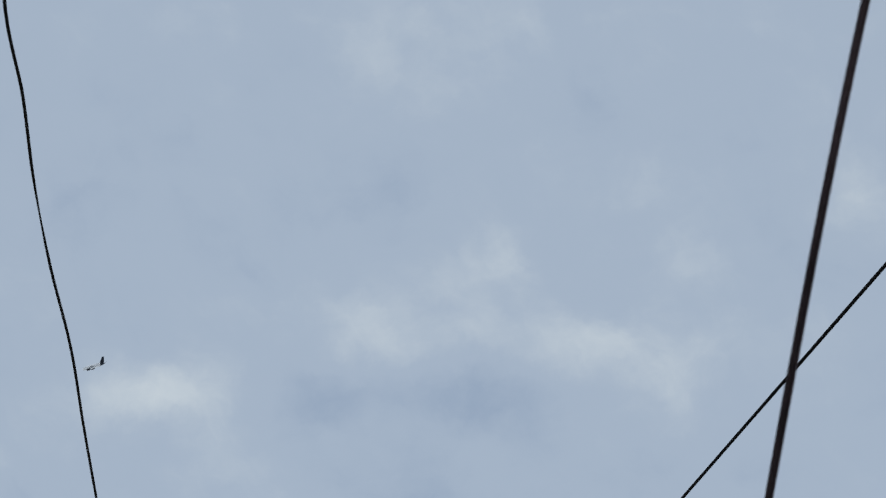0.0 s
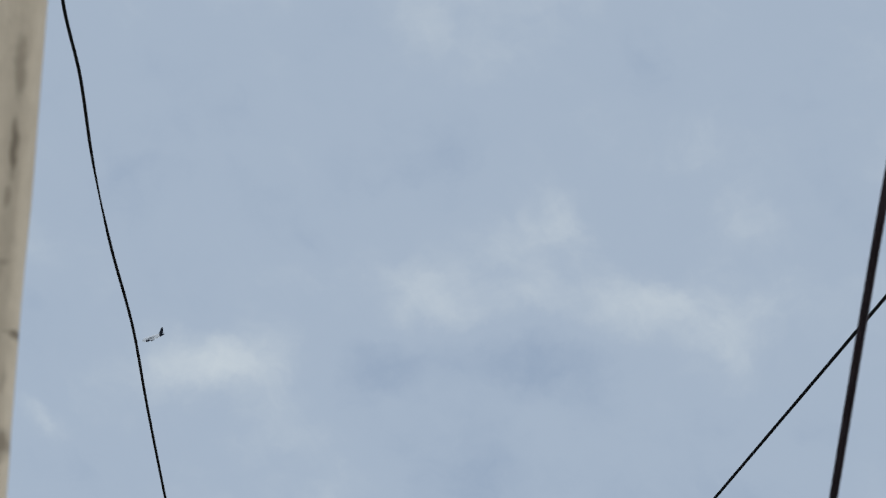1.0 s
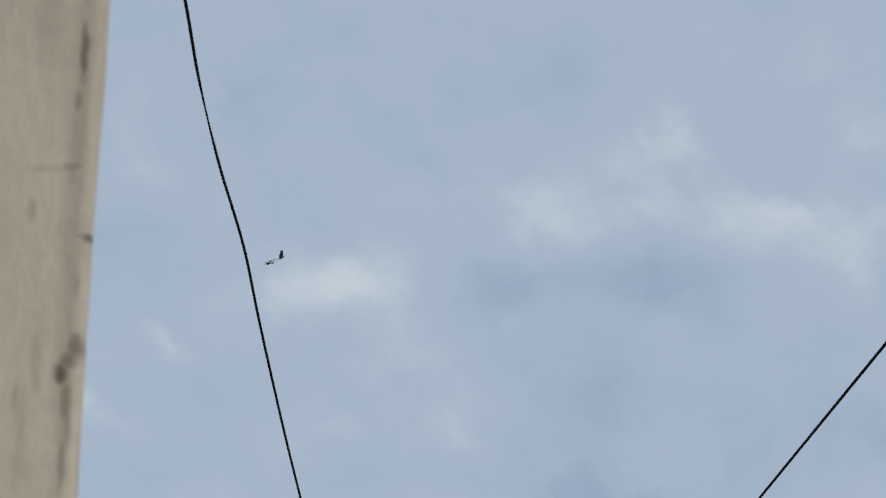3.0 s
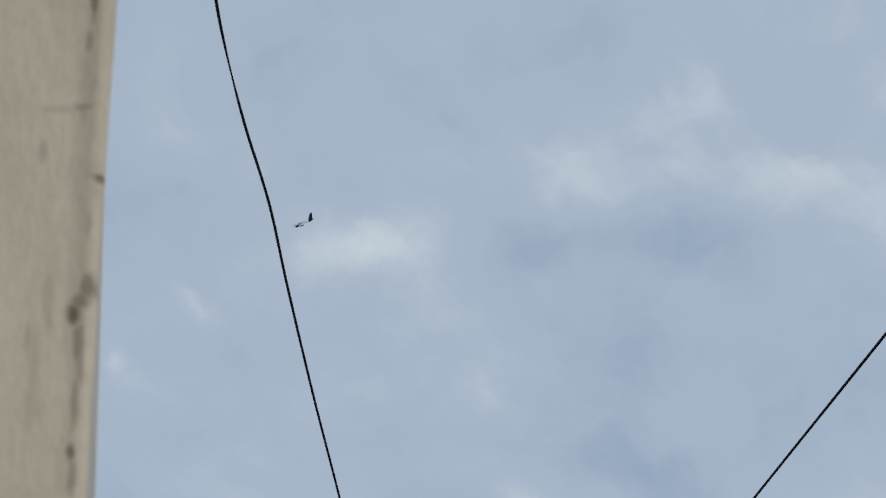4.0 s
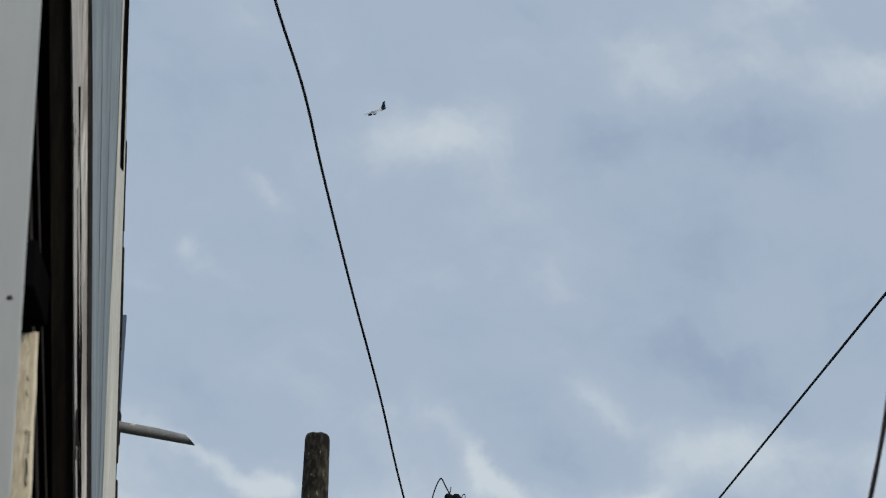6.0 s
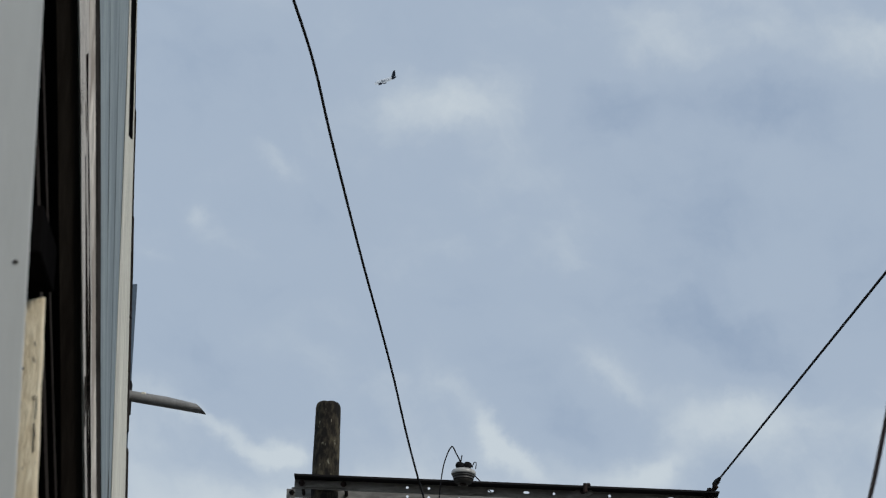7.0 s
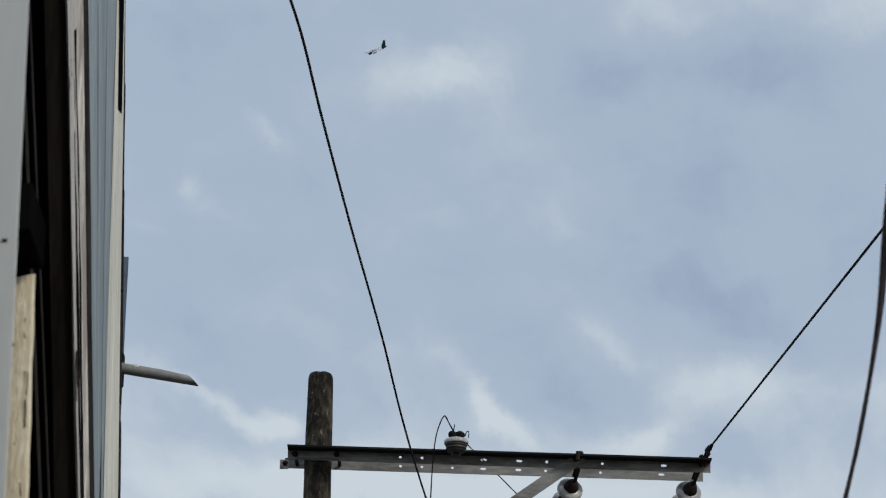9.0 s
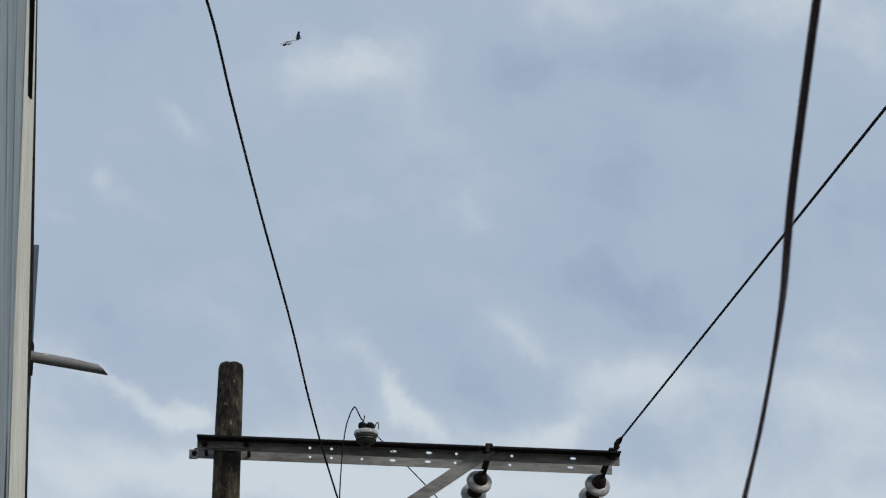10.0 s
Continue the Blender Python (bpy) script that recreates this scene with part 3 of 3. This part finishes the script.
ROUND, SLOTS = (-0.212, -0.079, 0.110, 0.687, 1.027), (0.300, 0.518, 1.404)


def crossarm(y, front, drop=0.0):
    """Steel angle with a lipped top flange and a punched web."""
    x0, x1 = (-0.902, 1.690) if front else (-0.928, 1.662)
    s = -1 if front else 1
    bm = bmesh.new()
    holes = sorted([(x, 0.0085, 0.0085) for x in ROUND if not (front and x == 0.110)] + [(x, 0.019, 0.0085) for x in SLOTS])
    zt, zb, zc = -0.0055, -0.064, -0.028
    cuts = [x0]
    for x, w, h in holes:
        cuts += [x - 0.035, x + 0.035]
    cuts.append(x1)

    def vert(x, dy, dz):
        return bm.verts.new((x, y + dy, arm_z(x) + dz - drop))

    for i, (a, b) in enumerate(zip(cuts, cuts[1:])):
        faces = []
        for dy in (0.0, s * 0.007):
            corners = [vert(a, dy, zb), vert(b, dy, zb), vert(b, dy, zt), vert(a, dy, zt)]
            if i % 2 == 0:
                bm.faces.new(corners)
                inner = []
            else:
                x, w, h = holes[i // 2]
                inner = [vert(x + w * math.cos(math.pi * (k + 0.5) / 6), dy, zc + h * max(-1, min(1, 1.15 * math.sin(math.pi * (k + 0.5) / 6)))) for k in range(12)]
                # three hole points belong to each side of the plate
                quarter = [(corners[2], 0), (corners[3], 3), (corners[0], 6), (corners[1], 9)]
                for q, (c, k0) in enumerate(quarter):
                    nxt = quarter[(q + 1) % 4][0]
                    for k in range(2):
                        bm.faces.new((c, inner[(k0 + k + 1) % 12], inner[(k0 + k) % 12]))
                    bm.faces.new((c, nxt, inner[(k0 + 3) % 12], inner[(k0 + 2) % 12]))
            faces.append((corners, inner))
        (c0, i0), (c1, i1) = faces
        bm.faces.new((c0[0], c0[1], c1[1], c1[0]))
        for k in range(len(i0)):
            bm.faces.new((i0[k], i0[(k + 1) % 12], i1[(k + 1) % 12], i1[k]))
        if i == 0:
            bm.faces.new((c0[0], c0[3], c1[3], c1[0]))
        if i == len(cuts) - 2:
            bm.faces.new((c0[1], c0[2], c1[2], c1[1]))
    return bm


def flange(y, front):
    """The top flange of a crossarm, coloured near-black for its underside shade, with a short lip turned down at its
    free edge.
    """
    x0, x1 = (-0.902, 1.690) if front else (-0.928, 1.662)
    s, w, lip = (-1, 0.115, 0.012) if front else (1, 0.05, 0.006)
    bm = bmesh.new()
    ring = [(0, 0), (s * w, 0), (s * w, -lip), (s * (w - 0.006), -lip), (s * (w - 0.006), -0.005), (0, -0.005)]
    n = len(ring)
    ends = [[bm.verts.new((x, y + dy, arm_z(x) + dz)) for dy, dz in ring] for x in (x0, x1)]
    for k in range(n):
        bm.faces.new((ends[0][k], ends[0][(k + 1) % n], ends[1][(k + 1) % n], ends[1][k]))
    bm.faces.new(ends[0])
    bm.faces.new(ends[1])
    return bm


def bar(a, b, wide, thick, face=(0, -1, 0)):
    """A flat bar from a to b whose broad side looks towards face."""
    a, b, f = Vector(a), Vector(b), Vector(face)
    d = (b - a).normalized()
    u = d.cross(f).normalized() * wide / 2
    w = u.cross(d).normalized() * thick / 2
    bm = bmesh.new()
    vs = [[bm.verts.new(p + i * u + j * w) for i, j in ((-1, -1), (1, -1), (1, 1), (-1, 1))] for p in (a, b)]
    for k in range(4):
        bm.faces.new((vs[0][k], vs[0][(k + 1) % 4], vs[1][(k + 1) % 4], vs[1][k]))
    bm.faces.new(vs[0])
    bm.faces.new(vs[1])
    return bm


def bolt(x, y, z, parent, size=0.017):
    part("bolt", lathe([(0, size * 1.5), (0.006, size * 1.5), (0.006, size), (0.020, size), (0.021, size * 0.5), (0.04, size * 0.5)], (x, y, z), (0, -1, 0), 6), RUST, parent)


YF, YR = POLE_Y - 0.098, POLE_Y + 0.098
part("crossarm", crossarm(YF, True), STEEL, pole, "galvanised steel crossarm with punched holes")
part("crossarm", crossarm(YR, False, 0.0), STEEL, pole, "galvanised steel crossarm with punched holes")
part("flange", flange(YF, True), SHADED_STEEL, pole, "top flange of the crossarm, its underside shade put into the colour")
part("flange", flange(YR, False), SHADED_STEEL, pole)
part("clamp", block((-0.838, YF - 0.022, 6.852), (-0.590, YF - 0.008, 6.898), 0.004), STEEL, pole, "flat steel pole clamp")
part("clamp", block((-0.838, YR + 0.008, 6.848), (-0.590, YR + 0.020, 6.895), 0.004), STEEL, pole)
for x in (-0.858, -0.602):
    bolt(x, YF - 0.021, 6.876, pole, 0.013)
part("tie_rod", tube([Vector((-0.852, YF, 6.875)), Vector((-0.852, YR + 0.05, 6.868))], 0.011, 8), RUST, pole)
part("tie_rod", tube([Vector((-0.588, YF, 6.875)), Vector((-0.588, YR + 0.05, 6.868))], 0.011, 8), RUST, pole)
part("end_plate", block((-0.958, YR - 0.018, 6.836), (-0.905, YR - 0.006, 6.896), 0.004), STEEL, pole)
bolt(-0.925, YR - 0.018, 6.872, pole, 0.012)
part("brace", bar((0.905, YF - 0.030, 6.893), (-0.640, YF - 0.010, 5.775), 0.075, 0.010), STEEL, pole, "flat steel diagonal brace")
bolt(0.862, YF - 0.036, 6.868, pole, 0.012)
part("pin", tube([Vector((0.872, YF - 0.12, 6.84)), Vector((0.872, YF - 0.12, 6.895))], 0.013, 8), RUST, pole)

# pin insulator with its tie wires
PX, PY, PZ = 0.129, POLE_Y - 0.29, 6.856
pin = base("pin_insulator", "white porcelain pin insulator with black tie wire", "insulator", "", (PX, PY, PZ))
part("stalk", tube([Vector((PX, PY, PZ - 0.012)), Vector((PX, PY, PZ))], 0.02, 10), RUST, pin)
part("bracket", block((PX - 0.03, PY + 0.01, PZ + 0.008), (PX + 0.03, YF - 0.09, PZ + 0.022), 0.003), STEEL, pin)
part("skirt", lathe([(-0.004, 0.040), (0.004, 0.054), (0.014, 0.060), (0.018, 0.055), (0.022, 0.063), (0.034, 0.060), (0.038, 0.067), (0.052, 0.067)], (PX, PY, PZ), (0, 0, 1), 28), GLAZE, pin, "brown glazed skirt")
part("dome", lathe([(0.051, 0.066), (0.050, 0.073), (0.056, 0.0755), (0.068, 0.0745), (0.078, 0.068), (0.085, 0.052), (0.088, 0.038), (0.098, 0.036), (0.104, 0.030), (0.106, 0.010)], (PX, PY, PZ), (0, 0, 1), 28), PORCELAIN, pin, "white porcelain dome", True)
for dx in (-0.023, 0.023):
    loop = [Vector((PX + dx + 0.014 * math.cos(a), PY - 0.03 + 0.004 * math.sin(2 * a), PZ + 0.102 + 0.011 * math.sin(a))) for a in [k * math.pi / 6 for k in range(14)]]
    part("tie_wire", tube(loop, 0.0145, 8), RUBBER, pin, smooth=True)
part("tie_wire", tube(spline([(PX + 0.05, PY - 0.02, PZ + 0.09), (PX + 0.062, PY - 0.02, PZ + 0.125), (PX + 0.075, PY - 0.02, PZ + 0.122), (PX + 0.072, PY - 0.02, PZ + 0.085)], 4), 0.0032, 6), RUBBER, pin)
part("tie_wire", tube([Vector((PX - 0.022, PY - 0.02, PZ + 0.10)), Vector((PX - 0.012, PY - 0.02, PZ + 0.17))], 0.0035, 6), RUBBER, pin)
jump = [(PX - 0.02, PY - 0.02, 6.985), (0.085, 18.46, 7.035), (0.060, 18.46, 7.082), (0.046, 18.46, 7.075), (0.028, 18.46, 7.037), (0.004, 18.46, 6.948), (-0.012, 18.46, 6.79), (-0.022, 18.46, 6.53), (-0.03, 18.60, 6.10), (-0.30, 18.70, 5.60), (-0.64, 18.72, 5.40)]
tagged(part("jumper_wire", tube(spline(jump, 6), 0.0042, 6), RUBBER, smooth=True), "thin black jumper wire looping off the insulator", "wire")
jump = [(PX + 0.03, 18.50, 6.975), (0.170, 18.72, 7.010), (0.396, 18.98, 6.862), (0.621, 19.05, 6.645), (0.75, 19.2, 6.50), (0.80, 19.35, 6.60)]
tagged(part("jumper_wire", tube(spline(jump, 6), 0.0036, 6), RUBBER, smooth=True), "thin black jumper wire behind the crossarm", "wire")

AX = Vector((-0.22, 0.92, -0.36)).normalized()


def strain(x, z, hook):
    ob = base("strain_insulator", "grey porcelain disc insulator with a rusty cap, hung from the crossarm", "insulator", "", (x, 18.86, z), "insulators under the crossarm")
    o = Vector((x, 18.86, z))
    for k in range(2):
        p = o + AX * 0.135 * k
        part("disc", lathe([(0.040, 0.040), (0.046, 0.066), (0.056, 0.079), (0.074, 0.081), (0.082, 0.070), (0.086, 0.045), (0.090, 0.030)], p, AX, 28), PORCELAIN, ob, smooth=True)
        part("cap", lathe([(-0.020, 0.014), (-0.012, 0.030), (0.020, 0.042), (0.044, 0.047)], p, AX, 20), RUST, ob, "rusty iron cap", True)
        part("stem", tube([p + AX * 0.085, p + AX * 0.125], 0.010, 8), RUST, ob)
    part("link", tube(spline([o - AX * 0.015, o + Vector((0.02, -0.05, 0.03)), Vector(hook) + Vector((0.0, 0.0, -0.03)), Vector(hook)], 5), 0.012, 8), RUST, ob, "rusty hook link")
    part("clevis", bar(o - AX * 0.03 + Vector((0.002, -0.02, 0.02)), Vector(hook), 0.030, 0.012), RUST, ob)
    return ob


strain(0.856, 6.782, (0.895, 18.62, 6.915))
part("end_shackle", bar((1.640, 18.585, 6.83), (1.668, 18.575, 6.925), 0.030, 0.016), RUST, pole)
bolt(1.668, 18.57, 6.905, pole, 0.012)
strain(1.592, 6.778, (1.635, 18.60, 6.900))

# ---------------------------------------------------------------- overhead wires
LEFT = [(-0.451, 4.605, 4.706), (-0.483, 5.380, 4.706), (-0.452, 5.842, 4.706), (-0.434, 6.230, 4.706), (-0.402, 6.661, 4.706), (-0.354, 7.144, 4.706), (-0.319, 7.688, 4.706), (-0.259, 8.534, 4.706), (-0.180, 9.560, 4.706), (-0.093, 10.833, 4.706), (0.124, 13.454, 4.706)]
RIGHT = [(1.677, 18.697, 6.961), (2.101, 8.660, 5.824)]
THICK = [(0.375, 1.766, 2.891), (0.365, 1.917, 2.801), (0.349, 2.068, 2.649), (0.346, 2.300, 2.483), (0.360, 2.482, 2.432), (0.3680, 2.674, 2.387), (0.3745, 2.865, 2.359), (0.3855, 3.067, 2.337), (0.398, 3.531, 2.306)]
lefts = [(-0.75, -6.0, 4.75), (-0.62, 2.0, 4.75)] + LEFT + [(0.62, 20.0, 4.70), (1.55, 32.0, 4.62), (3.9, 62.0, 4.5)]
tagged(part("overhead_wire", tube(spline(lefts, 10), lambda p: 0.0037 * (1 - 0.42 * math.exp(-((p.y - 6.4) / 0.16) ** 2)), 10), RUBBER, smooth=True), "thin black insulated overhead wire with a slight kink", "wire")
a, b = Vector(RIGHT[0]), Vector(RIGHT[1])
d = (a - b) / (a.y - b.y)
run = [a + d * (y - a.y) for y in (18.6, 14, 10, 6, 2, -2, -6)]
tagged(part("overhead_wire", tube(spline(run, 6), 0.0062, 10), RUBBER, smooth=True), "thin black overhead wire tied to the crossarm end", "wire")
thick = [(0.40, -6.0, 7.9), (0.39, 0.0, 4.05)] + THICK + [(0.42, 6.0, 2.6), (0.0, 12.0, 3.6), (-0.66, 18.70, 5.2)]
grip = [a + d * (y - a.y) for y in (18.70, 18.60, 18.48)]
tagged(part("wire_clamp", tube(grip, lambda p: 0.018 if p.y > 18.55 else 0.010, 8), RUBBER), "dark dead-end clamp on the crossarm end", "clamp")
tagged(part("drop_cable", twin(spline(thick, 14), 0.0020), SHEATH, smooth=True), "thick dark brown twin drop cable", "cable")

# ---------------------------------------------------------------- aircraft
O = Vector((-91.5, 4050.0, 1734.0))
HEAD = Vector((-0.80, 0.60, -0.045)).normalized()
SIDE = HEAD.cross(Vector((-0.30, -0.34, 0.87))).normalized()
LIFT = SIDE.cross(HEAD)
plane = base("airliner", "white airliner with a dark tail fin, in flight", "aircraft", "", O)


def foil(root_a, root_b, tip_a, tip_b, thick_dir, t0, t1):
    """A tapered wing between its root and tip chords (along head, side, lift)."""
    bm = bmesh.new()
    def spot(p):
        return O + HEAD * p[0] + SIDE * p[1] + LIFT * p[2]
    rings = []
    for a, b, t in ((root_a, root_b, t0), (tip_a, tip_b, t1)):
        fa, fb = spot(a), spot(b)
        th = thick_dir * t
        rings.append([bm.verts.new(p) for p in (fa, fa.lerp(fb, 0.3) + th, fb, fa.lerp(fb, 0.3) - th)])
    for k in range(4):
        bm.faces.new((rings[0][k], rings[0][(k + 1) % 4], rings[1][(k + 1) % 4], rings[1][k]))
    bm.faces.new(rings[0])
    bm.faces.new(rings[1])
    return bm


part("tail_cone", lathe([(-19.4, 0.4), (-16, 1.5), (-12.4, 2.2)], O, HEAD, 20), DARK_SKIN, plane, "dark blue tail cone", True)
part("fuselage", lathe([(-12.4, 2.2), (-10, 2.6), (-6, 2.9), (12, 2.9), (15.5, 2.5), (17.8, 1.6), (19.2, 0.3)], O, HEAD, 20), WHITE_SKIN, plane, "white fuselage", True)
for s in (-1, 1):
    part("wing", foil((5.0, s * 1.6, -1.0), (-2.5, s * 1.6, -1.0), (-5.5, s * 17.0, 0.9), (-7.2, s * 17.0, 0.9), LIFT, 0.7, 0.2), WING_SKIN, plane, "grey wing seen from below")
    part("engine", lathe([(-2.8, 0.8), (-1.2, 1.5), (1.8, 1.6), (2.8, 1.4)], O + HEAD * 5.5 + SIDE * s * 5.7 - LIFT * 2.6, HEAD, 14), DARK_SKIN, plane, smooth=True)
    part("tailplane", foil((-13.5, s * 0.8, 0.6), (-17.0, s * 0.8, 0.6), (-17.4, s * 6.2, 1.2), (-18.9, s * 6.2, 1.2), LIFT, 0.25, 0.1), DARK_SKIN, plane)
part("tail_fin", foil((-10.8, 0, 2.0), (-18.4, 0, 1.2), (-17.0, 0, 9.4), (-20.4, 0, 9.4), SIDE, 0.4, 0.15), DARK_SKIN, plane, "dark blue tail fin")
